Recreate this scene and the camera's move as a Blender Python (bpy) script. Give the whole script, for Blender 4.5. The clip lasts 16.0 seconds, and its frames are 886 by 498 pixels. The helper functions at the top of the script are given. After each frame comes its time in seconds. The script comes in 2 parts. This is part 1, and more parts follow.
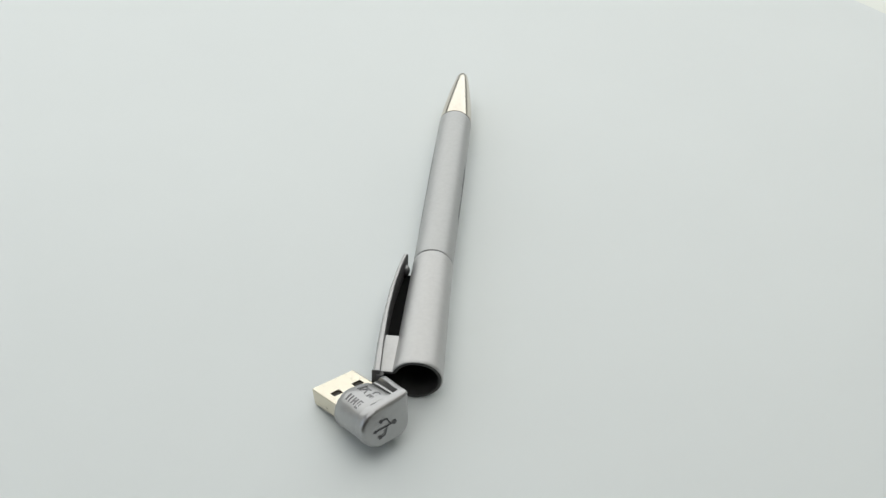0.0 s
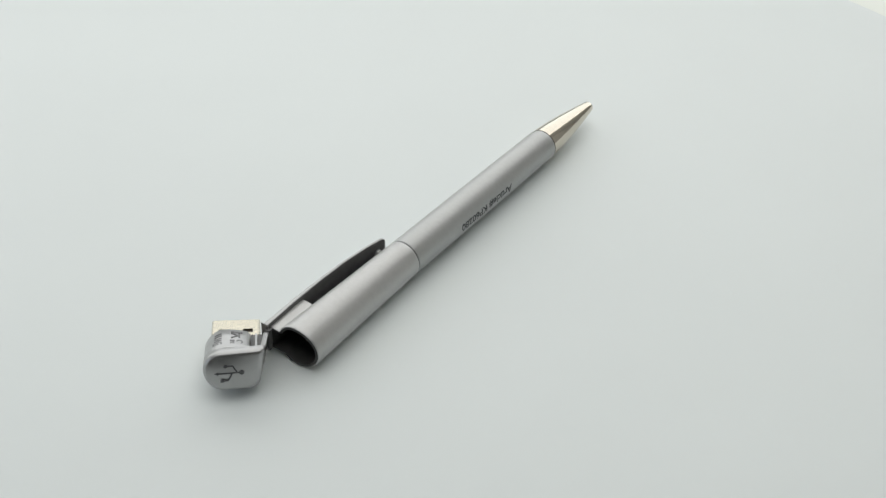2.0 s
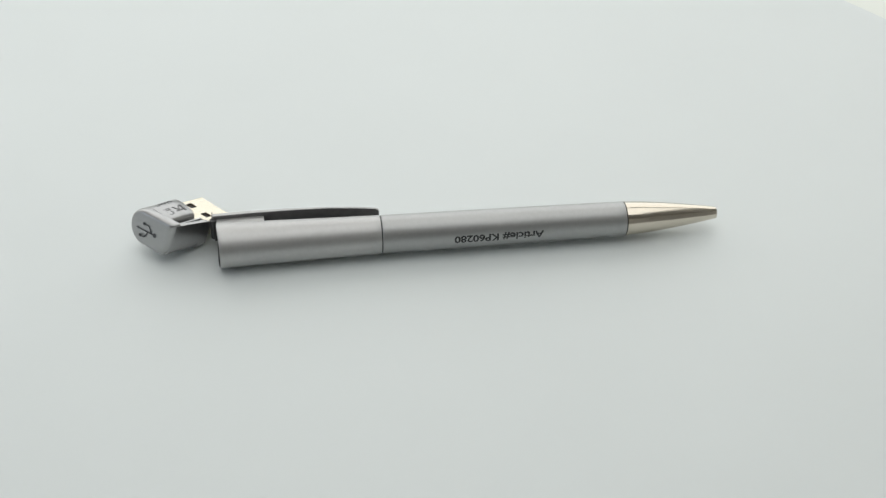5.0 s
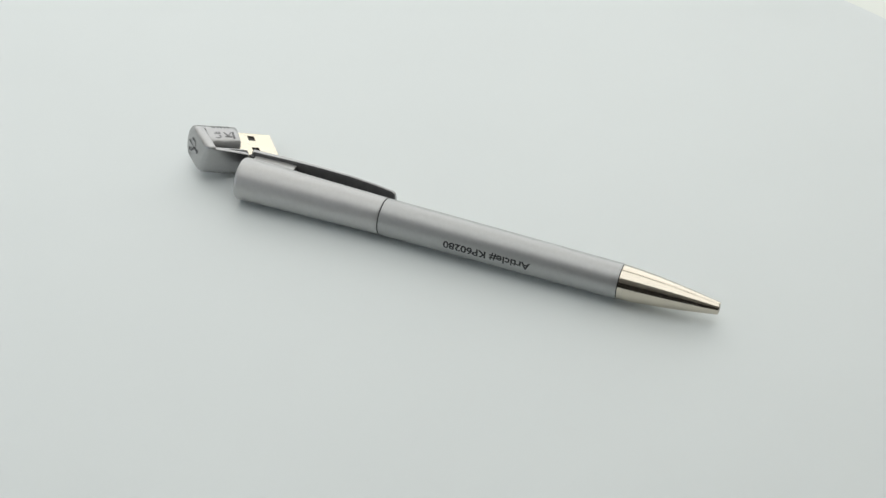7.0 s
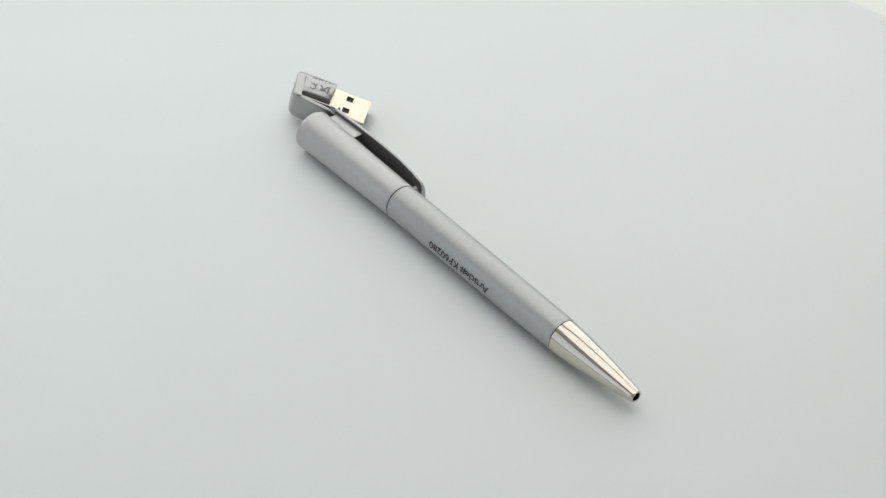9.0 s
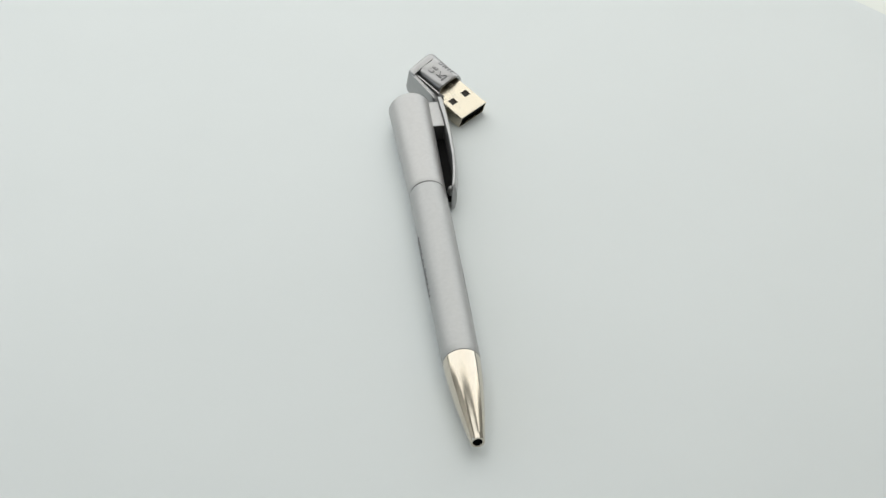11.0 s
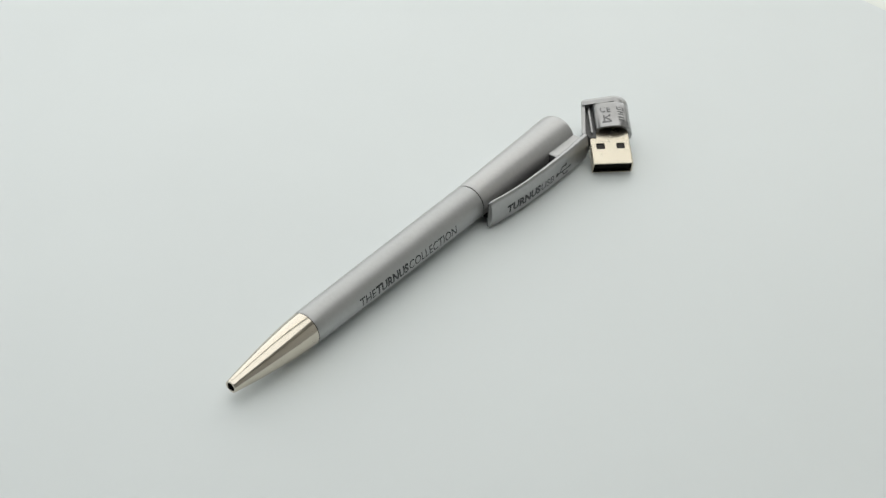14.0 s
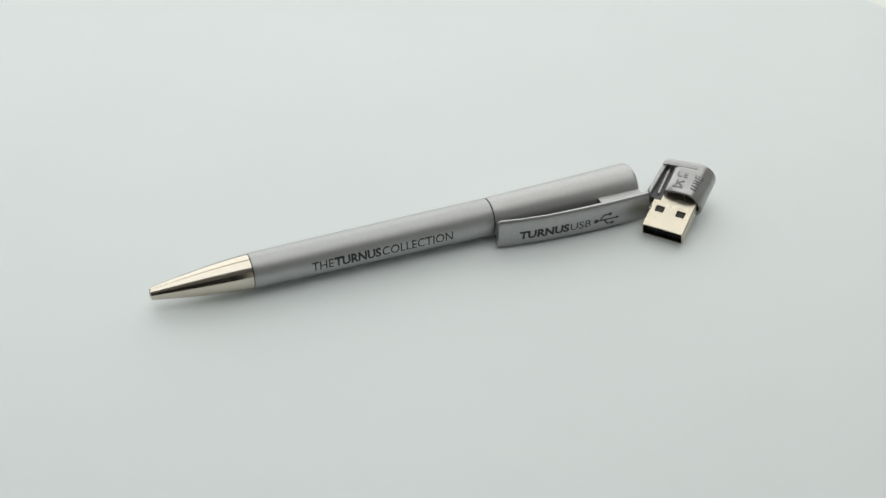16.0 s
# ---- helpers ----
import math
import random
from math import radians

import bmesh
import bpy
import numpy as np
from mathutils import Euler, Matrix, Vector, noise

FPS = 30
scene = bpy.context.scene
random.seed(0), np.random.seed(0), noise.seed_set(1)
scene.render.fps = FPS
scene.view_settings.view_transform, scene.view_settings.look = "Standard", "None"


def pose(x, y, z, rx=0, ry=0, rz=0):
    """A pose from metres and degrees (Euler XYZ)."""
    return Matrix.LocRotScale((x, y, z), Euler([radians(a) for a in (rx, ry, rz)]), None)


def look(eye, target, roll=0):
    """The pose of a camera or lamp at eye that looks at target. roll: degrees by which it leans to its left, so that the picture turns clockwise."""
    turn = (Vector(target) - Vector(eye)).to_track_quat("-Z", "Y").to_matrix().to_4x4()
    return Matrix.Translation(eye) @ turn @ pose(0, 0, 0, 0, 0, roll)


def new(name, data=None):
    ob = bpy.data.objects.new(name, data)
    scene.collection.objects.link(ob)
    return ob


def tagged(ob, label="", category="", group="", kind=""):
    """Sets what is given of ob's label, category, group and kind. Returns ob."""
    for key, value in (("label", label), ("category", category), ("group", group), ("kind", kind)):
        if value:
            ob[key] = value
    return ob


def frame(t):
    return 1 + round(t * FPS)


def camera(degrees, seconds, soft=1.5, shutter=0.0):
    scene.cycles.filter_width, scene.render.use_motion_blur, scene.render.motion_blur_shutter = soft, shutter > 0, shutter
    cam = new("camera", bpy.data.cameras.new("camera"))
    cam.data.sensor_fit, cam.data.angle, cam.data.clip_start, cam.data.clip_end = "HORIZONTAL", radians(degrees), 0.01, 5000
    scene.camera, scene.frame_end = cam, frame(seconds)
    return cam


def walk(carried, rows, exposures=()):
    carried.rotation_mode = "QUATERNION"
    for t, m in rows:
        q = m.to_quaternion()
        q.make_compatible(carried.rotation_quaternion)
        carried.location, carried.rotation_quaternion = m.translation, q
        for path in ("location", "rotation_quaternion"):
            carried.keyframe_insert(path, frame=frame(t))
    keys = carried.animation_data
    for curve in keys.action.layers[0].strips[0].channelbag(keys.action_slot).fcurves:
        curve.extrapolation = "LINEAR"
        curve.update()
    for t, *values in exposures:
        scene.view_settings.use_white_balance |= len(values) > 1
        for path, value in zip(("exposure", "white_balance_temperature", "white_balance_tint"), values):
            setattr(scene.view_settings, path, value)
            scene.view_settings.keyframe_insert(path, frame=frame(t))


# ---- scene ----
# The camera stands still over a slowly turning disc on which an opened pen lies.
cam = camera(34.94, 16.0, soft=1.4)
EYE = (0.0, -0.3029, 0.2447)
CAM_POSE = pose(*EYE, 90 - 39.06, 0, -0.362) @ pose(0, 0, 0, 0, 0, 2.01)
walk(cam, [(0, CAM_POSE), (16, CAM_POSE)], [(0, 0.0), (16, 0.0)])

# ---- light ----
world = bpy.data.worlds.new("sky")
scene.world = world
world.use_nodes = True
wn = world.node_tree.nodes
sky = wn.new("ShaderNodeTexSky")
sky.sky_type, sky.sun_disc = "NISHITA", False
sky.sun_elevation, sky.sun_rotation = radians(40), radians(200)
wn["Background"].inputs["Strength"].default_value = 0.05
world.node_tree.links.new(sky.outputs[0], wn["Background"].inputs["Color"])


def area_lamp(name, at, aim, width, height, watts, colour):
    data = bpy.data.lights.new(name, "AREA")
    data.shape, data.size, data.size_y = "RECTANGLE", width, height
    data.energy, data.color = watts, colour
    lamp = new(name, data)
    lamp.matrix_world = look(at, aim)
    return lamp


area_lamp("window_daylight", (-0.5, 1.46, 1.33), (-0.5, -1.0, 1.33), 4.3, 2.3, 46.5, (1.0, 0.985, 0.92))
area_lamp("side_window_daylight", (-2.85, -1.0, 1.25), (1.0, -1.0, 1.25), 2.8, 2.2, 12.5, (0.91, 0.96, 1.0))
# Added lamp, out of view: it stands for a bright ceiling mirrored in metal.
area_lamp("overhead_fill", (0.0, -0.05, 2.66), (0.0, -0.05, 0.0), 3.2, 2.5, 35.5, (1.0, 0.99, 0.93))


# ---- materials ----
def material(name, colour, rough=0.5, metal=0.0, spread=0.0, scale=200.0, bump=0.0, bump_scale=4000.0, coat=0.0, rough_spread=0.0, gloss=0.5):
    m = bpy.data.materials.new(name)
    m.use_nodes = True
    nt = m.node_tree
    b = nt.nodes["Principled BSDF"]
    b.inputs["Base Color"].default_value = (*colour, 1)
    b.inputs["Roughness"].default_value = rough
    b.inputs["Metallic"].default_value = metal
    b.inputs["Coat Weight"].default_value = coat
    b.inputs["Specular IOR Level"].default_value = gloss
    co = nt.nodes.new("ShaderNodeTexCoord")
    if spread:
        n = nt.nodes.new("ShaderNodeTexNoise")
        n.inputs["Scale"].default_value, n.inputs["Detail"].default_value = scale, 6
        nt.links.new(co.outputs["Object"], n.inputs["Vector"])
        r = nt.nodes.new("ShaderNodeValToRGB")
        r.color_ramp.elements[0].position, r.color_ramp.elements[1].position = 0.3, 0.7
        r.color_ramp.elements[0].color = (*[c * (1 - spread) for c in colour], 1)
        r.color_ramp.elements[1].color = (*[min(1, c * (1 + spread)) for c in colour], 1)
        nt.links.new(n.outputs["Fac"], r.inputs["Fac"])
        nt.links.new(r.outputs["Color"], b.inputs["Base Color"])
    if rough_spread:
        k = nt.nodes.new("ShaderNodeTexNoise")
        k.inputs["Scale"].default_value, k.inputs["Detail"].default_value = scale * 1.7, 4
        nt.links.new(co.outputs["Object"], k.inputs["Vector"])
        mr = nt.nodes.new("ShaderNodeMapRange")
        mr.inputs["From Min"].default_value, mr.inputs["From Max"].default_value = 0.3, 0.7
        mr.inputs["To Min"].default_value, mr.inputs["To Max"].default_value = rough - rough_spread, rough + rough_spread
        nt.links.new(k.outputs["Fac"], mr.inputs["Value"])
        nt.links.new(mr.outputs["Result"], b.inputs["Roughness"])
    if bump:
        g = nt.nodes.new("ShaderNodeTexNoise")
        g.inputs["Scale"].default_value, g.inputs["Detail"].default_value = bump_scale, 3
        nt.links.new(co.outputs["Object"], g.inputs["Vector"])
        bp = nt.nodes.new("ShaderNodeBump")
        bp.inputs["Strength"].default_value, bp.inputs["Distance"].default_value = bump, 0.0001
        nt.links.new(g.outputs["Fac"], bp.inputs["Height"])
        nt.links.new(bp.outputs["Normal"], b.inputs["Normal"])
    return m


SILVER = material("satin_silver_lacquer", (0.50, 0.50, 0.495), 0.41, 0.62, 0.03, 900, 0.16, 5000, rough_spread=0.03)
BARREL_SILVER = material("satin_barrel_lacquer", (0.445, 0.45, 0.447), 0.43, 0.72, 0.03, 900, 0.16, 5000, rough_spread=0.03)
STICK_SILVER = material("grey_silver_plastic", (0.41, 0.41, 0.41), 0.30, 0.88, 0.03, 700, 0.035, 4000, rough_spread=0.02)
SILVER_PLASTIC = material("silver_plastic", (0.42, 0.42, 0.42), 0.34, 0.85, 0.04, 700, 0.14, 5000, rough_spread=0.04)
NICKEL = material("polished_nickel", (0.64, 0.59, 0.505), 0.13, 1.0, 0.02, 300, 0.02, 900, rough_spread=0.02)
PLUG_STEEL = material("plated_plug_steel", (0.69, 0.635, 0.52), 0.24, 1.0, 0.02, 400, 0.03, 3000, rough_spread=0.04)
DARK = material("dark_plastic_and_shade", (0.009, 0.009, 0.009), 0.75, 0.0, 0.2, 500, gloss=0.1)
WINDOW_DARK = material("brown_black_hole_shade", (0.022, 0.017, 0.012), 0.5)
SEAM = material("dark_seam", (0.015, 0.015, 0.015), 0.7)
CAP_INSIDE = material("grey_black_plastic", (0.045, 0.045, 0.044), 0.6, 0.0, 0.15, 500)
DARK_CLIP = material("dark_grey_plastic_and_shade", (0.11, 0.11, 0.11), 0.5, 0.0, 0.1, 600)
INK = material("dark_grey_print", (0.018, 0.018, 0.020), 0.38, 0.0, 0.15, 1500)
# Darker than the cover's silver: the marks' relief shading is put into this grey.
RELIEF_SHADE = material("relief_shade_grey", (0.20, 0.20, 0.205), 0.5, 0.4, 0.1, 1500)
ENGRAVED = material("engraved_grey", (0.10, 0.10, 0.105), 0.55, 0.1, 0.15, 1500)
DISC_WHITE = material("matt_white_disc", (0.747, 0.79, 0.785), 0.55, 0.0, 0.012, 14, 0.05, 1500)
TABLE_WHITE = material("white_table_lacquer", (0.85, 0.88, 0.82), 0.4, 0.0, 0.01, 8)
WALL = material("white_wall_paint", (0.72, 0.72, 0.70), 0.8, 0.0, 0.05, 3, 0.1, 200)
DARK_PANEL = material("matt_dark_panel", (0.035, 0.033, 0.03), 0.9, 0.0, 0.1, 20, 0.2, 400)
CEILING = material("white_ceiling_paint", (0.62, 0.62, 0.61), 0.9, 0.0, 0.03, 3, 0.1, 200)
FLOOR = material("dark_wood_floor", (0.12, 0.085, 0.06), 0.45, 0.0, 0.3, 6)
FRAME_WHITE = material("white_window_frame", (0.8, 0.8, 0.78), 0.4, 0.0, 0.02, 10)

MM = 0.001


# ---- mesh helpers ----
def part(name, bm, mat, parent=None, label="", smooth=True, bevel=0.0, segments=3):
    """Links a bmesh as one mesh object; parts take their thing as parent."""
    bmesh.ops.recalc_face_normals(bm, faces=bm.faces[:])
    me = bpy.data.meshes.new(name)
    bm.to_mesh(me)
    bm.free()
    me.materials.append(mat)
    for poly in me.polygons:
        poly.use_smooth = smooth
    ob = new(name, me)
    if parent:
        ob.parent = parent
    if smooth:
        me.set_sharp_from_angle(angle=radians(35))
    if bevel:
        mod = ob.modifiers.new("edge", "BEVEL")
        mod.width, mod.segments, mod.limit_method, mod.angle_limit = bevel, segments, "ANGLE", radians(40)
        mod.harden_normals = False
    if label:
        tagged(ob, label)
    return ob


def box(x0, x1, y0, y1, z0, z1, m=Matrix()):
    bm = bmesh.new()
    bmesh.ops.create_cube(bm, size=1)
    for v in bm.verts:
        v.co = m @ Vector(((x0 + x1) / 2 + v.co.x * (x1 - x0), (y0 + y1) / 2 + v.co.y * (y1 - y0), (z0 + z1) / 2 + v.co.z * (z1 - z0)))
    return bm


def loft(rings, closed_start=True, closed_end=True, m=Matrix(), wrap=False):
    """Skin through rings of equally many points; wrap joins the last ring to the first."""
    bm = bmesh.new()
    vs = [[bm.verts.new(m @ Vector(c)) for c in ring] for ring in rings]
    n = len(rings[0])
    pairs = list(zip(vs, vs[1:])) + ([(vs[-1], vs[0])] if wrap else [])
    for a, b in pairs:
        for i in range(n):
            bm.faces.new((a[i], a[(i + 1) % n], b[(i + 1) % n], b[i]))
    if not wrap and closed_start:
        bm.faces.new(vs[0])
    if not wrap and closed_end:
        bm.faces.new(vs[-1][::-1])
    return bm


def circle(s, r, n=72):
    """A ring about the local X axis."""
    return [(s, r * math.cos(2 * math.pi * i / n), r * math.sin(2 * math.pi * i / n)) for i in range(n)]


def prism(outline, z0, z1, m=Matrix()):
    """A slab with the outline (x, y) between two heights."""
    return loft([[(x, y, z0) for x, y in outline], [(x, y, z1) for x, y in outline]], m=m)


def text_mesh(text, height, bold=0.0, spacing=1.0, shear=0.0):
    """Flat letters as a bmesh in the XY plane, starting at x = 0, baseline y = 0. Returns it and its width."""
    cu = bpy.data.curves.new("letters", "FONT")
    cu.body, cu.size, cu.offset, cu.space_character, cu.shear = text, height / 0.73, bold, spacing, shear
    cu.resolution_u = 3
    ob = new("letters", cu)
    dg = bpy.context.evaluated_depsgraph_get()
    me = bpy.data.meshes.new_from_object(ob.evaluated_get(dg))
    bm = bmesh.new()
    bm.from_mesh(me)
    bpy.data.objects.remove(ob)
    bpy.data.curves.remove(cu)
    bpy.data.meshes.remove(me)
    xs = [v.co.x for v in bm.verts]
    for v in bm.verts:
        v.co.x -= min(xs)
    return bm, max(xs) - min(xs)


def join_texts(pieces, total):
    """Sets text pieces one behind another and scales them to a total length."""
    out, x = bmesh.new(), 0.0
    for bm, width, gap in pieces:
        for v in bm.verts:
            v.co.x += x
        me = bpy.data.meshes.new("piece")
        bm.to_mesh(me)
        bm.free()
        out.from_mesh(me)
        bpy.data.meshes.remove(me)
        x += width + gap
    x -= pieces[-1][2]
    for v in out.verts:
        v.co.x *= total / x
    return out


def slice_y(bm, ys):
    for y in ys:
        bmesh.ops.bisect_plane(bm, geom=bm.verts[:] + bm.edges[:] + bm.faces[:], plane_co=(0, y, 0), plane_no=(0, 1, 0))


def bars(rects):
    """Flat rectangles (x0, x1, y0, y1) in one bmesh."""
    bm = bmesh.new()
    for x0, x1, y0, y1 in rects:
        bm.faces.new([bm.verts.new(c) for c in ((x0, y0, 0), (x1, y0, 0), (x1, y1, 0), (x0, y1, 0))])
    return bm


def trident(size, w, spread=0.2):
    """The three-pronged connector sign, lying along X from its round end to its arrow."""
    bm = bmesh.new()

    def poly(points):
        bm.faces.new([bm.verts.new((x * size, y * size, 0)) for x, y in points])

    def stroke(a, b, k=1.0):
        d = Vector(b) - Vector(a)
        nrm = Vector((-d.y, d.x)).normalized() * w * k / size / 2
        poly([(a[0] + nrm.x, a[1] + nrm.y), (a[0] - nrm.x, a[1] - nrm.y), (b[0] - nrm.x, b[1] - nrm.y), (b[0] + nrm.x, b[1] + nrm.y)])

    def disc(c, r, n=14):
        poly([(c[0] + r * math.cos(2 * math.pi * i / n), c[1] + r * math.sin(2 * math.pi * i / n)) for i in range(n)])

    disc((0.09, 0), 0.09)
    stroke((0.15, 0), (0.88, 0))
    poly([(0.86, 0.07), (0.86, -0.07), (1.0, 0)])
    stroke((0.24, 0), (0.38, spread))
    stroke((0.375, spread), (0.6, spread))
    disc((0.62, spread), 0.065)
    stroke((0.40, 0), (0.54, -spread))
    stroke((0.535, -spread), (0.74, -spread))
    poly([(0.68, 0.06 - spread), (0.80, 0.06 - spread), (0.80, -0.06 - spread), (0.68, -0.06 - spread)])
    return bm


# ---- the room: it closes the place round the table ----
def structure(ob):
    return tagged(ob, kind="structure")


def room():
    """A bright studio: a wide window behind the table, an added lamp overhead, an added dark panel behind the camera.
    """
    lo, hi = -0.78, 2.7
    structure(part("floor", box(-3.2, 3.2, -4.1, 1.7, lo - 0.1, lo), FLOOR, smooth=False))
    structure(part("ceiling", prism_with_hole(-3.2, 3.2, -1.36, 1.7, -1.65, 1.65, -1.34, 1.25, hi, hi + 0.1), CEILING, smooth=False))
    structure(part("ceiling_south", box(-3.2, 3.2, -4.1, -1.36, hi, hi + 0.1), CEILING, smooth=False))
    wall = structure(part("wall_north", box(-3.2, -2.8, 1.5, 1.7, lo, hi), WALL, smooth=False))
    part("wall_panel", box(1.7, 3.2, 1.5, 1.7, lo, hi), WALL, wall, smooth=False)
    part("wall_panel", box(-2.8, 1.7, 1.5, 1.7, lo, 0.1), WALL, wall, smooth=False)
    part("wall_panel", box(-2.8, 1.7, 1.5, 1.7, 2.55, hi), WALL, wall, smooth=False)
    win = structure(part("window_1", box(-2.8, 1.7, 1.52, 1.66, 0.1, 0.15), FRAME_WHITE, smooth=False))
    part("window_frame", box(-2.8, 1.7, 1.52, 1.66, 2.5, 2.55), FRAME_WHITE, win, smooth=False)
    part("window_frame", box(-2.8, -2.75, 1.52, 1.66, 0.15, 2.5), FRAME_WHITE, win, smooth=False)
    part("window_frame", box(1.65, 1.7, 1.52, 1.66, 0.15, 2.5), FRAME_WHITE, win, smooth=False)
    wall = structure(part("wall_west", box(-3.2, -2.9, -4.1, -2.45, lo, hi), WALL, smooth=False))
    part("wall_panel", box(-3.2, -2.9, 0.45, 1.5, lo, hi), WALL, wall, smooth=False)
    part("wall_panel", box(-3.2, -2.9, -2.45, 0.45, lo, 0.1), WALL, wall, smooth=False)
    part("wall_panel", box(-3.2, -2.9, -2.45, 0.45, 2.4, hi), WALL, wall, smooth=False)
    structure(part("wall_east", box(2.9, 3.2, -4.1, 1.5, lo, hi), WALL, smooth=False))
    wall = structure(part("wall_south", box(-2.9, 2.9, -4.1, -3.9, lo, hi), WALL, smooth=False))
    # Dark panel, added out of view, gives the metal its dark band.
    part("dark_reflection_panel", box(-2.3, 1.9, -3.9, -3.88, lo, 2.6), DARK_PANEL, wall, "unseen dark panel added for dark reflections in the metal", smooth=False)


def prism_with_hole(x0, x1, y0, y1, a0, a1, b0, b1, z0, z1):
    """A slab with a rectangular opening."""
    rings = []
    for px0, px1, py0, py1, z in ((x0, x1, y0, y1, z0), (x0, x1, y0, y1, z1), (a0, a1, b0, b1, z1), (a0, a1, b0, b1, z0)):
        rings.append([(px0, py0, z), (px1, py0, z), (px1, py1, z), (px0, py1, z)])
    return loft(rings, wrap=True)


def table():
    top_z = -0.032
    thing = tagged(new("table"), "white lacquered table that carries the round turntable", "table")
    thing.location = (0, 0.1, -0.78)
    base = Matrix.Translation((0, -0.1, 0.78))
    part("tabletop", box(-0.8, 0.8, -0.5, 0.75, top_z - 0.03, top_z, base), TABLE_WHITE, thing, bevel=0.003)
    for x in (-0.72, 0.72):
        for y in (-0.42, 0.67):
            part("leg", box(x - 0.025, x + 0.025, y - 0.025, y + 0.025, -0.78, top_z - 0.03, base), TABLE_WHITE, thing, bevel=0.002)


def turntable():
    """A white disc, set a little off its axis, on a low foot."""
    thing = tagged(new("turntable"), "round matt white turntable disc turning slowly on a table", "turntable")
    cx, cy = 0.0033 * math.cos(radians(310)), 0.0033 * math.sin(radians(310))
    r = 0.2093
    rings = [circle(s, q, 180) for s, q in ((0.0, r - 0.0008), (-0.0003, r - 0.0002), (-0.0009, r), (-0.0071, r), (-0.008, r - 0.001))]
    rings = [[(-x, y, z) for x, y, z in ring] for ring in rings]
    off = Matrix.Translation((cx, cy, 0)) @ pose(0, 0, 0, 0, 90, 0)
    part("disc", loft(rings, m=off), DISC_WHITE, thing)
    foot = [circle(s, q, 90) for s, q in ((0.008, 0.07), (0.026, 0.075), (0.032, 0.078))]
    part("foot", loft(foot, m=pose(0, 0, 0, 0, 90, 0)), TABLE_WHITE, thing)
    return thing


# ---- the pen ----
# Pen space: X along the axis from the open end of the cap to the writing tip, Y towards the clip, Z up; millimetres.
PEN = pose(-4.1 * MM, -59.3 * MM, 0, 0, 0, 85.53) @ Matrix.Diagonal((MM, MM, MM, 1))
AXIS = PEN @ Matrix.Translation((0, 0, 6.05)) @ pose(0, 0, 0, 0, 0.33, 0)
SEAM_S, JOINT_S, END_S = 44.0, 112.0, 138.6


def barrel_radius(s):
    """The barrel tapers towards the writing tip."""
    k = (s - SEAM_S) / (JOINT_S - SEAM_S)
    return 5.25 - 0.25 * k - 0.22 * k * k


def wrap_on_barrel(bm, s_start, up_angle, lift=0.03):
    """Lays flat text on the barrel: it runs from the tip to the cap, its up direction goes round from the clip side over the top."""
    ys = [v.co.y for v in bm.verts]
    mid = (min(ys) + max(ys)) / 2
    slice_y(bm, [min(ys) + (max(ys) - min(ys)) * i / 8 for i in range(1, 8)])
    for v in bm.verts:
        s = s_start - v.co.x
        r = barrel_radius(s) + lift
        a = up_angle + (v.co.y - mid) / r
        v.co = AXIS @ Vector((s, r * math.cos(a), r * math.sin(a)))
    return bm


def cap_ring(s, r, ear=0.0, top=0.0, low=0.0, wide=0.0):
    """Cap section: an oval, near the open end with an ear that reaches out to the clip plate."""
    a0, a1 = radians(21.5), radians(313)
    ring = []
    for i in range(61):
        a = a0 + (a1 - a0) * i / 60
        y = r * math.cos(a)
        ring.append((s, y * (1 + wide) if y < 0 else y, r * math.sin(a)))
    if ear:
        y0, y1 = r * math.cos(a1), r * math.cos(a0)
        ring += [(s, y0 + (ear - y0) * k, low) for k in (0.15, 0.4, 0.7, 0.93)]
        ring += [(s, ear, low + (top - low) * k) for k in (0.05, 0.35, 0.65, 0.95)]
        ring += [(s, ear + (y1 - ear) * k, top) for k in (0.07, 0.3, 0.6, 0.85)]
    else:
        for i in range(1, 13):
            a = a1 + (a0 + 2 * math.pi - a1) * i / 13
            ring.append((s, r * math.cos(a), r * math.sin(a)))
    # the open end is cut slightly aslant, shorter away from the clip
    cut = 0.08 * max(0.0, 1 - s / 7.0)
    return [(x + cut * max(0.0, -y), y, z) for x, y, z in ring]


def clip_offset(s):
    """How far the outer face of the clip plate stands from the axis."""
    pts = ((-2, 9.6), (0, 9.75), (10, 10.0), (20, 9.95), (30, 9.5), (38, 8.65), (44.5, 7.5))
    for (a, p), (b, q) in zip(pts, pts[1:]):
        if s <= b:
            return p + (q - p) * (s - a) / (b - a)
    return pts[-1][1]


def clip_depth(s):
    """The plate is thicker where it joins the cap."""
    return 1.35 - 0.53 * min(1.0, max(0.0, s - 2.0) / 28.0)


def clip_fall(s):
    """The upper corner at the free end of the clip is rounded."""
    return 0.55 * max(0.0, (s - 43.2) / 1.0) ** 2


def clip_bulge(z):
    """The clip plate is slightly convex from edge to edge."""
    pts = ((0.7, 0.0), (1.4, 0.35), (3.0, 0.65), (4.8, 0.75), (6.8, 0.6), (8.4, 0.25), (9.0, 0.0))
    for (a, p), (b, q) in zip(pts, pts[1:]):
        if z <= b:
            return p + (q - p) * (z - a) / (b - a)
    return 0.0


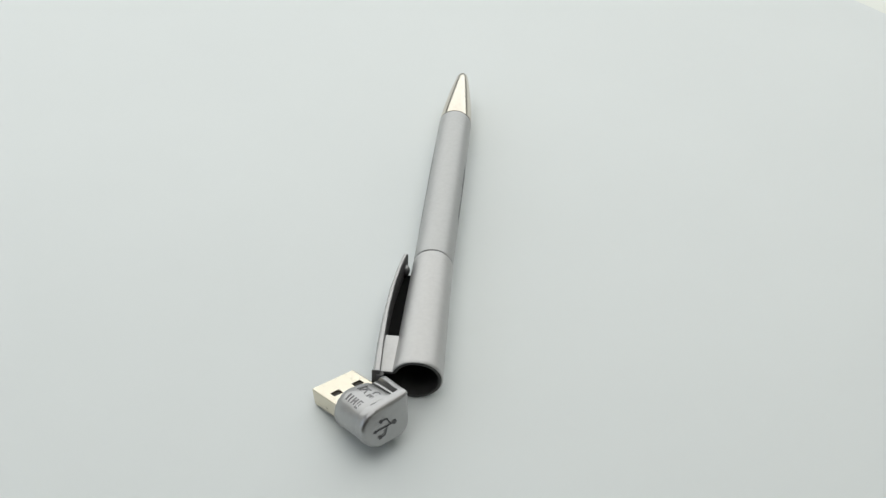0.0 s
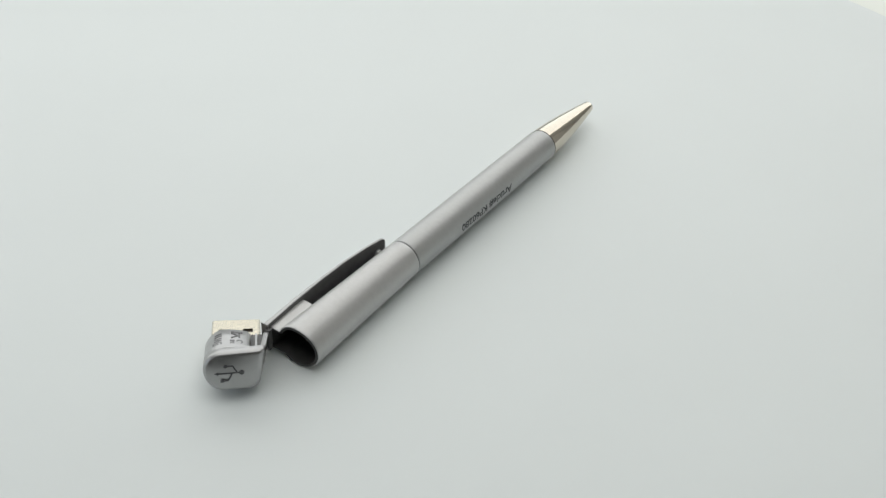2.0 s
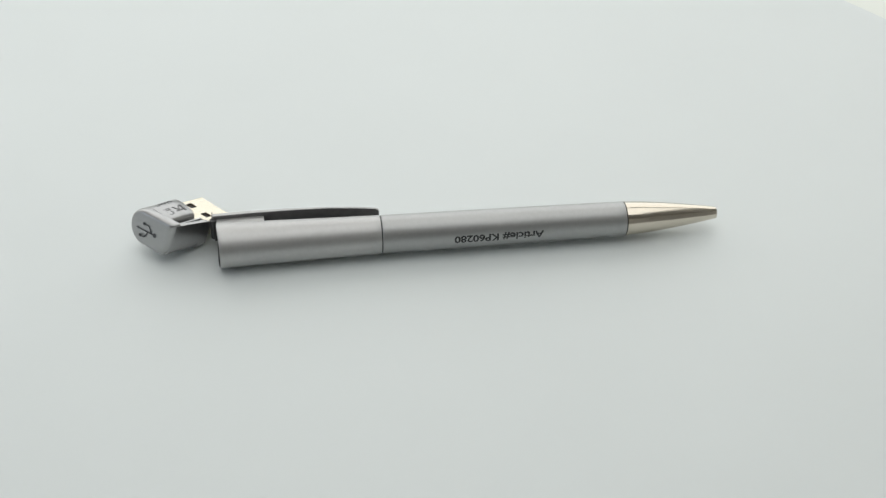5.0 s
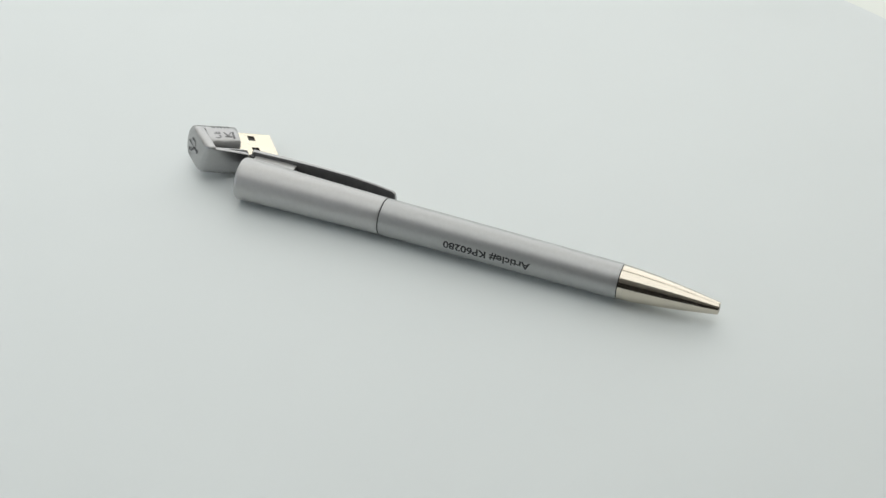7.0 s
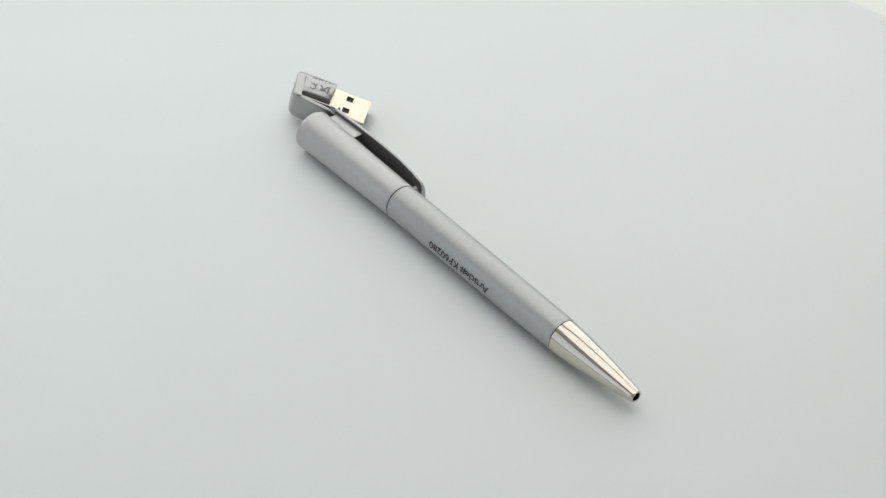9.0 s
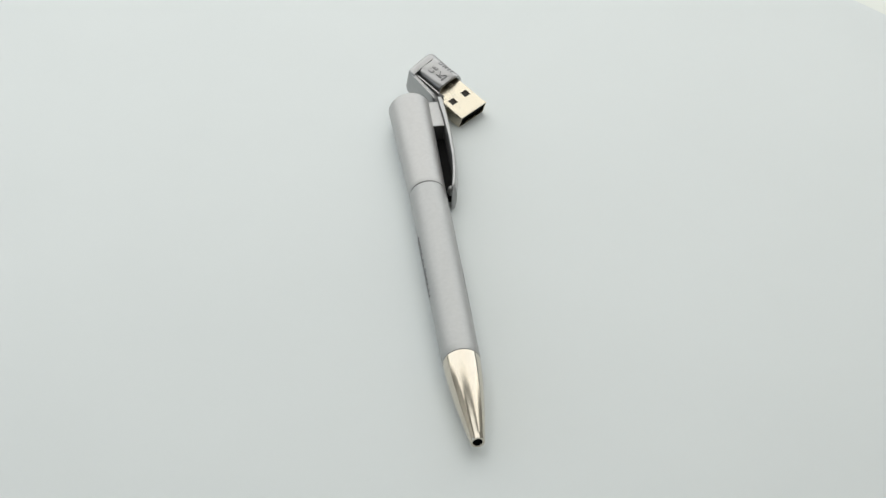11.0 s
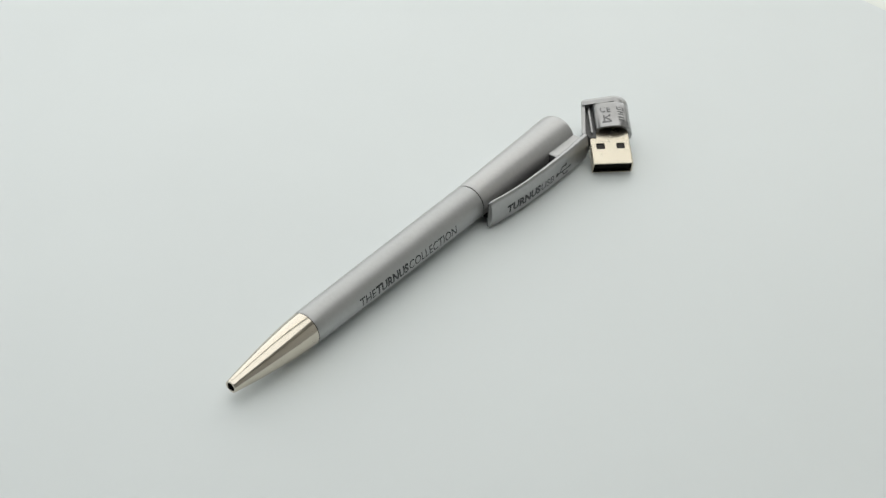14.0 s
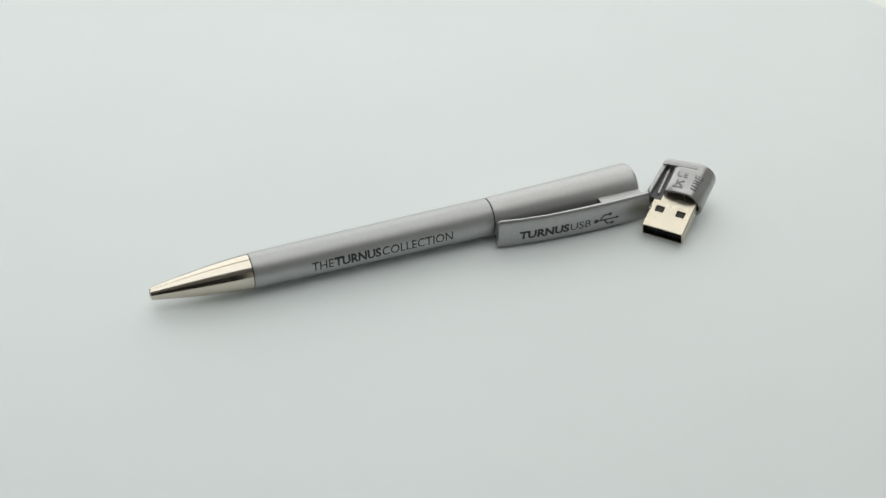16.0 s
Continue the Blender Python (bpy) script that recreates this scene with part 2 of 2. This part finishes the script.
def pen():
    thing = tagged(new("pen"), "satin silver ballpoint pen, memory stick folded out, on white disc", "pen")
    # writing tip: polished, hollow at the end
    prof = [(JOINT_S + 0.15, 4.2), (JOINT_S + 0.15, 4.72)]
    for i in range(1, 17):
        k = i / 16
        prof.append((JOINT_S + 0.15 + (END_S - JOINT_S - 0.35) * k, 1.68 + 3.04 * (1 - k ** 1.45)))
    prof += [(END_S - 0.05, 1.62), (END_S, 1.5), (END_S, 1.22), (END_S - 0.1, 1.14), (END_S - 4, 1.1)]
    tip = part("tip", loft([circle(s, r) for s, r in prof], m=AXIS), NICKEL, thing, "polished nickel writing tip")
    part("bore", loft([circle(END_S - 1.6, 1.09, 32), circle(END_S - 1.0, 1.09, 32)], m=AXIS), DARK, tip, "dark bore of the tip")
    # barrel
    prof = [(SEAM_S + 0.12, 4.6), (SEAM_S + 0.12, 5.1), (SEAM_S + 0.3, 5.24)]
    prof += [(s, barrel_radius(s)) for s in np.linspace(SEAM_S + 1, JOINT_S - 0.4, 30)]
    prof += [(JOINT_S - 0.12, 4.7), (JOINT_S - 0.12, 4.2)]
    barrel = part("barrel", loft([circle(s, r) for s, r in prof], m=AXIS), BARREL_SILVER, thing)
    part("joint_ring", loft([circle(JOINT_S - 0.3, 4.58), circle(JOINT_S + 0.3, 4.58)], m=AXIS), SEAM, thing, "thin dark joint ring")
    part("joint_ring", loft([circle(SEAM_S - 0.3, 5.05), circle(SEAM_S + 0.3, 5.05)], m=AXIS), SEAM, thing, "thin dark joint ring")
    # print on the barrel
    a = text_mesh("THE", 2.75, 0.03)
    b = text_mesh("TURNUS", 2.75, 0.15)
    c = text_mesh("COLLECTION", 2.75, 0.03)
    bm = join_texts([(*a, 0.25), (*b, 0.35), (*c, 0.0)], 40.0)
    part("print", wrap_on_barrel(bm, 96.5, radians(6)), INK, barrel, "dark grey printed words", smooth=False)
    bm = join_texts([(*text_mesh("Article# KP60280", 2.2, 0.09), 0.0)], 24.8)
    part("print", wrap_on_barrel(bm, 88.3, radians(180 - 6)), INK, barrel, "dark grey printed article number", smooth=False)
    # cap: hollow, open where the stick was folded out
    wide = lambda q: 0.13 * (1 - q / SEAM_S)
    rad = lambda q: 6.0 - 0.72 * (q / SEAM_S) ** 0.9
    rings = [cap_ring(20, 4.6), cap_ring(12.02, 4.9)]
    rings += [cap_ring(q, r, ear, top, low, 0.13) for q, r, ear, top, low in (
        (12.0, 5.0, 8.3, 1.7, -3.8), (0.4, 5.2, 8.3, 1.77, -3.9), (0.0, 5.35, 8.3, 1.85, -4.0), (0.0, 5.85, 8.95, 2.12, -4.3),
        (0.25, 5.98, 8.95, 2.19, -4.4))]
    rings += [cap_ring(q, rad(q), 8.95, 2.2, -4.4, wide(q)) for q in (1.0, 4.0, 8.0, 12.6)]
    rings += [cap_ring(12.8, rad(12.8), 8.95, 2.16, -4.35, wide(12.8))]
    rings += [cap_ring(q, rad(q), wide=wide(q)) for q in np.linspace(12.81, SEAM_S - 0.5, 22)]
    rings += [cap_ring(SEAM_S - 0.2, 5.18), cap_ring(SEAM_S - 0.2, 4.7)]
    cap = part("cap", loft(rings, closed_start=False, m=AXIS), SILVER, thing, "open hollow silver cap")
    lining = [cap_ring(q, r, ear, top, low, 0.13) for q, r, ear, top, low in (
        (0.2, 5.70, 8.45, 2.0, -4.2), (-0.12, 5.66, 8.45, 1.96, -4.15), (-0.16, 5.55, 8.4, 1.9, -4.1), (-0.12, 5.06, 8.2, 1.55, -3.7), (0.5, 5.0, 8.15, 1.5, -3.65), (11.9, 4.85, 8.15, 1.45, -3.6))]
    lining += [cap_ring(12.0, 4.9), cap_ring(22, 4.5), cap_ring(22, 0.5)]
    part("lining", loft(lining, closed_start=False, m=AXIS), CAP_INSIDE, cap, "dark inside of the cap")
    # clip: a bowed upright plate, joined to the cap by a block near the open end
    rings = []
    for s in (-1.0, *np.linspace(0.0, 43.0, 36), 43.3, 43.6, 43.9, 44.1, 44.2):
        y = clip_offset(s)
        t = clip_depth(s)
        ring = [(s, y, 0.7), (s, y + 0.35, 1.4), (s, y + 0.65, 3.0), (s, y + 0.75, 4.8), (s, y + 0.6, 6.8), (s, y + 0.25, 8.6), (s, y, 9.2),
                (s, y - 0.2, 9.35), (s, y - t + 0.25, 9.35), (s, y - t + 0.05, 9.2), (s, y - t, 8.8), (s, y - t, 1.0), (s, y - t + 0.25, 0.65)]
        ring = [(q, y, z - clip_fall(q) if z > 7 else z) for q, y, z in ring]
        rings.append(ring)
    clip = part("clip", loft(rings, m=PEN), SILVER_PLASTIC, thing, "bowed silver clip plate")
    # A thin dark grey skin covers the clip's inner face.
    inner = []
    for s in np.linspace(-0.8, 44.22, 48):
        y = clip_offset(s) - clip_depth(s) - 0.05
        inner.append([(s, y, 0.9), (s, y + 0.2, 0.9), (s, y + 0.28, 9.3 - clip_fall(s)), (s, y + 0.08, 9.22 - clip_fall(s)), (s, y, 8.8 - clip_fall(s))])
    part("clip_inner_skin", loft(inner, m=PEN), DARK_CLIP, clip, "dark inner face of the clip")
    # A dark plate stands for the unlit end face of the silver clip.
    part("clip_end", box(-1.22, -1.0, 8.4, 10.35, 3.2, 9.3, PEN), DARK_CLIP, clip, "dark plate for the shade on the clip end", smooth=False)
    # A dark strip is added across the slot's bottom to close the gap.
    dark_strip = []
    for s in np.linspace(12.9, 42.0, 20):
        y = clip_offset(s) - 0.7
        dark_strip.append([(s, 3.6, 1.5), (s, y, 1.5), (s, y, 3.2), (s, 4.2, 3.2)])
    part("slot_dark_strip", loft(dark_strip, m=PEN), DARK, clip, "added dark strip across the bottom of the clip slot", smooth=False)
    # Dark plate over the ear's step, in place of the shade below it.
    part("slot_end_shade", box(12.75, 12.95, 5.2, 8.6, 1.6, 7.95, PEN), DARK_CLIP, clip, "dark plate for the shade at the slot end", smooth=False)
    pip = bmesh.new()
    bmesh.ops.create_uvsphere(pip, u_segments=20, v_segments=12, radius=1.0)
    for v in pip.verts:
        v.co = PEN @ Vector((41.6 + v.co.x * 1.3, 6.9 + v.co.y * 1.0, 5.2 + v.co.z * 1.6))
    part("pip", pip, SILVER_PLASTIC, clip, "gripping pip inside the clip")
    # print on the clip
    b = text_mesh("TURNUS", 2.6, 0.15)
    c = text_mesh("USB", 2.6, 0.0)
    bm = join_texts([(*b, 0.35), (*c, 0.0)], 21.2)
    slice_x = [i * 1.0 for i in range(1, 21)]
    slice_y(bm, [0.4 * i for i in range(1, 7)])
    for x in slice_x:
        bmesh.ops.bisect_plane(bm, geom=bm.verts[:] + bm.edges[:] + bm.faces[:], plane_co=(x, 0, 0), plane_no=(1, 0, 0))
    for v in bm.verts:
        s = 38.4 - v.co.x
        z = 3.1 + v.co.y
        v.co = PEN @ Vector((s, clip_offset(s) + clip_bulge(z) + 0.05, z))
    part("print", bm, INK, clip, "dark grey printed words", smooth=False)
    bm = trident(8.0, 0.45)
    slice_y(bm, [-1.2, -0.6, 0.0, 0.6, 1.2])
    for v in bm.verts:
        s = 16.3 - v.co.x
        z = 4.4 + v.co.y
        v.co = PEN @ Vector((s, clip_offset(s) + clip_bulge(z) + 0.05, z))
    part("print", bm, INK, clip, "dark grey connector sign", smooth=False)
    stick(thing)
    return thing


# Stick space: X across, away from the pen; Y from the plug's mouth to the end cap; Z up; millimetres.
STICK = pose(-23.06 * MM, -59.38 * MM, 0.08 * MM, 0, 0, -142.1) @ pose(0, 0, 0, 17.3) @ pose(0, 0, 0, 0, -1.4) @ Matrix.Diagonal((MM, MM, MM, 1))


HINGE_LEAN = 0.16  # the hinge side leans outwards at its top
UP = 0.96  # the upper half of the sections is a little flatter


def end_slant(x):
    """The end face falls back towards the hinge."""
    return 0.14 * (min(x, 3.0) - 2.6)


def head_ring(y, inset=0.0):
    """Section of the stick's end: round away from the pen, squared with soft corners on the hinge side."""
    pts = []
    r, cz = 5.0 - inset, 2.2
    for i in range(25):
        a = -math.pi / 2 + math.pi * i / 24
        pts.append((2.6 + r * math.cos(a), y, cz + r * math.sin(a) * (1.06 if a < 0 else UP)))
    back = max(0.0, y - 22.6)
    left, corner = -6.6 + inset * 0.4 + 1.3 - math.sqrt(1.69 - back * back), 0.8
    for i in range(9):
        a = math.pi / 2 + math.pi / 2 * i / 8
        pts.append((left + corner + corner * math.cos(a), y, cz + r * UP - corner + corner * math.sin(a)))
    corner = 3.0
    for i in range(9):
        a = math.pi + math.pi / 2 * i / 8
        pts.append((left + corner + corner * math.cos(a), y, cz - r * 1.06 + corner + corner * math.sin(a)))
    drop = lambda px, pz: 0.05 * (2.6 - px) if px < 2.6 and pz < 2.2 else 0.0
    lean = lambda px, pz: HINGE_LEAN * (2.2 - pz) * min(1.0, max(0.0, -px / 5.0))
    return [(px + lean(px, pz), py + end_slant(px) if py > 21.0 else py, pz - drop(px, pz)) for px, py, pz in pts]


def crest(x, y):
    """The cover is domed, most of all over the plug."""
    return 0.72 * max(0.0, 1 - ((x - 1.8) / 5.2) ** 2) * max(0.0, min(1.0, (20.5 - y) / 8.5))


def cover_ring(y, grow=0.0, left=-3.9):
    """Section of the half-round cover over the plug, flat on the hinge side."""
    r, cz = 4.85 + grow, 2.2
    pts = [(2.6 + r * math.cos(a), y, cz + r * math.sin(a) * (UP if a > 0 else 1.0)) for a in (-math.pi / 2 + math.pi * i / 24 for i in range(25))]
    k = left - grow
    pts += [(2.6 + (k - 1.4) * q, y, cz + r * UP * (1 - 0.02 * q)) for q in (0.25, 0.5, 0.75)]
    pts += [(k + 1.2, y, cz + r * UP * 0.97), (k + 0.35, y, cz + r * UP * 0.88), (k, y, cz + r * 0.7), (k, y, cz - r * 0.7), (k + 0.35, y, cz - r * 0.9), (k + 1.2, y, cz - r)]
    return [(px, py, pz + crest(px, py) * max(0.0, (pz - cz) / r)) for px, py, pz in pts]


def on_cover(bm, y_mid, lift=0.10):
    """Lays flat marks on the round cover: their X runs across it, their Y towards the end."""
    slices = [-4 + 0.5 * i for i in range(17)]
    for x in slices:
        bmesh.ops.bisect_plane(bm, geom=bm.verts[:] + bm.edges[:] + bm.faces[:], plane_co=(x, 0, 0), plane_no=(1, 0, 0))
    for v in bm.verts:
        x, y = v.co.x, y_mid + v.co.y
        r = 4.85 + lift
        if x > 2.6:
            a = (x - 2.6) / r
            px, pz = 2.6 + r * math.sin(a), r * math.cos(a)
            v.co = STICK @ Vector((px, y, 2.2 + pz * UP + crest(px, y) * max(0.0, pz / r)))
        else:
            v.co = STICK @ Vector((x, y, 2.2 + r * UP - 0.02 * (2.6 - x) + crest(x, y)))
    skin = bm.faces[:]
    edges = bmesh.ops.extrude_face_region(bm, geom=skin)
    down = (STICK.to_3x3() @ Vector((0, 0, -0.12)))
    for v in edges["geom"]:
        if isinstance(v, bmesh.types.BMVert):
            v.co += down
    return bm


def stick(thing):
    rings = [head_ring(y, g) for y, g in ((20.6, 0.5), (20.64, 0.04), (21.2, 0.0), (21.9, 0.0), (22.4, 0.0), (22.8, 0.05), (23.1, 0.14), (23.4, 0.3), (23.67, 0.6), (23.8, 1.0))]
    head = part("stick_head", loft(rings, m=STICK), STICK_SILVER, thing, "silver plastic end of the memory stick")
    rings = [cover_ring(y, g) for y, g in ((14.3, -1.15), (11.65, -1.05), (11.4, -0.9), (11.4, -0.15), (11.65, 0.0), (15, 0.0), (17, 0.03), (19, 0.11), (20.66, 0.18), (21, 0.1))]
    cover = part("cover", loft(rings, m=STICK), STICK_SILVER, thing, "half-round silver cover with raised marks")
    # A black plate at the hollow's back carries the shade under the arch.
    part("recess", loft([cover_ring(14.1, -1.2), cover_ring(14.0, -1.2)], m=STICK), DARK, cover, "black plate for the shade under the cover")
    bm, width = text_mesh("CE", 1.75, 0.08, 1.25)
    for v in bm.verts:
        v.co.x += -0.5 - width / 2
        v.co.y *= 1.25
    part("raised_mark", on_cover(bm, 17.0), RELIEF_SHADE, cover, "raised letters", smooth=False)
    bm = bars([(-1.85, 0.95, -0.75, -0.2), (-1.35, -0.9, 0.05, 2.15)])
    for h0, h1 in ((1.1, 2.15), (1.1, 0.05)):
        bm.faces.new([bm.verts.new(c) for c in ((-0.88, h0 - 0.2, 0), (0.85, h1 - 0.2, 0), (0.85, h1 + 0.2, 0), (-0.88, h0 + 0.2, 0))])
    part("raised_mark", on_cover(bm, 13.6), RELIEF_SHADE, cover, "raised bin sign", smooth=False)
    bm = bars([(3.0, 5.4, 4.5, 4.9), (3.0, 5.4, 6.2, 6.6), (3.0, 3.4, 4.9, 6.2), (5.0, 5.4, 4.9, 6.2), (3.7, 4.7, 5.35, 5.75),
               (3.1, 5.0, 3.6, 3.95), (3.1, 5.0, 2.6, 2.95), (3.9, 4.3, 2.95, 3.6), (3.1, 5.0, 1.5, 1.85), (3.1, 5.0, 0.4, 0.75)])
    part("raised_mark", on_cover(bm, 13.2), RELIEF_SHADE, cover, "raised test marks", smooth=False)
    # hinge arm on the pen's side, with a groove between it and the cover
    rings = []
    for y, top, low in ((9.4, 4.5, -1.5), (9.55, 5.0, -2.0), (9.9, 5.7, -2.45), (10.8, 6.1, -2.75), (11.9, 6.2, -3.05), (12.0, 6.2, -3.06), (16.0, 6.35, -3.4), (21.3, 6.55, -3.85)):
        x0, deep = -6.6 - 0.1 * min(21.5 - y, 12.0), 1.35 if y < 11.95 else 3.0
        r = min(deep - 0.1, 2.6)
        ring = [(x0, y, top - 0.3), (x0 + 0.1, y, top - 0.1), (x0 + 0.3, y, top), (x0 + 1.15, y, top), (x0 + 1.3, y, top - 0.15), (x0 + 1.3, y, -0.2), (x0 + deep, y, -0.3), (x0 + deep, y, low)]
        ring += [(x0 + r - r * math.sin(math.pi / 2 * i / 8), y, low + r - r * math.cos(math.pi / 2 * i / 8)) for i in range(9)]
        rings.append([(px + HINGE_LEAN * (2.2 - pz), py, pz) for px, py, pz in ring])
    part("hinge_arm", loft(rings, m=STICK), STICK_SILVER, thing, "silver hinge arm of the memory stick")
    # The floor sits high; its dark grey stands for a deeper groove's shade.
    part("groove", prism([(-7.0, 9.2), (-3.85, 9.2), (-3.85, 20.8), (-6.0, 20.8)], -1.5, 4.7, STICK), DARK_CLIP, cover, "groove floor beside the cover, shade put into dark grey", smooth=False)
    part("rib", box(-5.35, -4.85, 10.6, 20.7, 4.5, 5.6, STICK), STICK_SILVER, cover, "thin rib in the groove", smooth=False)
    pin = [circle(s, 0.9, 24) for s in (-3.2, 2.8)]
    part("hinge_pin", loft(pin, m=PEN @ Matrix.Translation((-0.9, 8.4, 5.0)) @ pose(0, 0, 0, 0, 90, 0)), DARK_CLIP, thing, "dark hinge pin")
    # plug: a folded metal sleeve with two square windows, open at the mouth
    plug = part("plug", sleeve(), PLUG_STEEL, thing, "pale plated connector plug", smooth=False)
    wall = plug.modifiers.new("wall", "SOLIDIFY")
    wall.thickness, wall.offset = 0.4 * MM, 1
    part("tongue", box(-5.4, 5.4, 0.5, 4.9, 1.0, 2.7, STICK), DARK, plug, "black contact tongue", smooth=False)
    part("mouth", box(-5.6, 5.6, 1.2, 13.0, 0.5, 3.95, STICK), DARK, plug, "dark mouth of the plug", smooth=False)
    # Brown-black floors put the inner shading of the holes into colour.
    for x in (-3.0, 3.0):
        part("plug_window", box(x - 1.22, x + 1.22, 5.1, 7.15, 3.9, 4.06, STICK), WINDOW_DARK, plug, "dark square window", smooth=False)
    bm = trident(7.2, 0.38, 0.26)
    for v in bm.verts:
        x = -2.3 + v.co.x
        v.co = STICK @ Vector((x, 23.84 + end_slant(x), 1.5 + v.co.y))
    part("connector_sign", bm, ENGRAVED, head, "engraved dark connector sign", smooth=False)


def sleeve():
    """The folded sleeve of the plug: rounded long edges, open mouth, two square windows through its top."""
    def corner(cx, cz, start):
        return [(cx + 0.5 * math.cos(start + math.pi / 2 * i / 4), cz + 0.5 * math.sin(start + math.pi / 2 * i / 4)) for i in range(5)]

    outline = corner(5.5, 4.0, 0.0) + [(x, 4.5) for x in (4.25, 1.75, -1.75, -4.25)] + corner(-5.5, 4.0, math.pi / 2)
    outline += corner(-5.5, 0.5, math.pi) + [(0.15, 0.0), (-0.15, 0.0)][::-1] + corner(5.5, 0.5, 1.5 * math.pi)
    bm = loft([[(x, y, z) for x, z in outline] for y in (-0.3, 5.05, 7.2, 14.0)], closed_start=False)
    holes = []
    for f in bm.faces:
        c = f.calc_center_median()
        if c.z > 4.45 and 1.8 < abs(c.x) < 4.2 and 5.1 < c.y < 7.1:
            holes.append(f)
    bmesh.ops.delete(bm, geom=holes, context="FACES")
    bm.transform(STICK)
    return bm


room()
table()
DISC = turntable()
PEN_THING = pen()


# ---- what moves: disc and pen turn together ----
TURN = ((0, 0.0), (1, -15.1), (2, -30.5), (3, -45.75), (4, -61.0), (5, -76.2), (6, -91.35), (7, -106.45), (8, -121.5), (9, -136.7),
        (10, -151.9), (11, -167.15), (12, -182.3), (13, -197.5), (14, -212.6), (15, -227.7), (16, -242.9))


def motions():
    rows = [(t, pose(0, 0, 0, 0, 0, a)) for t, a in TURN]
    walk(DISC, rows)
    walk(PEN_THING, rows)


motions()
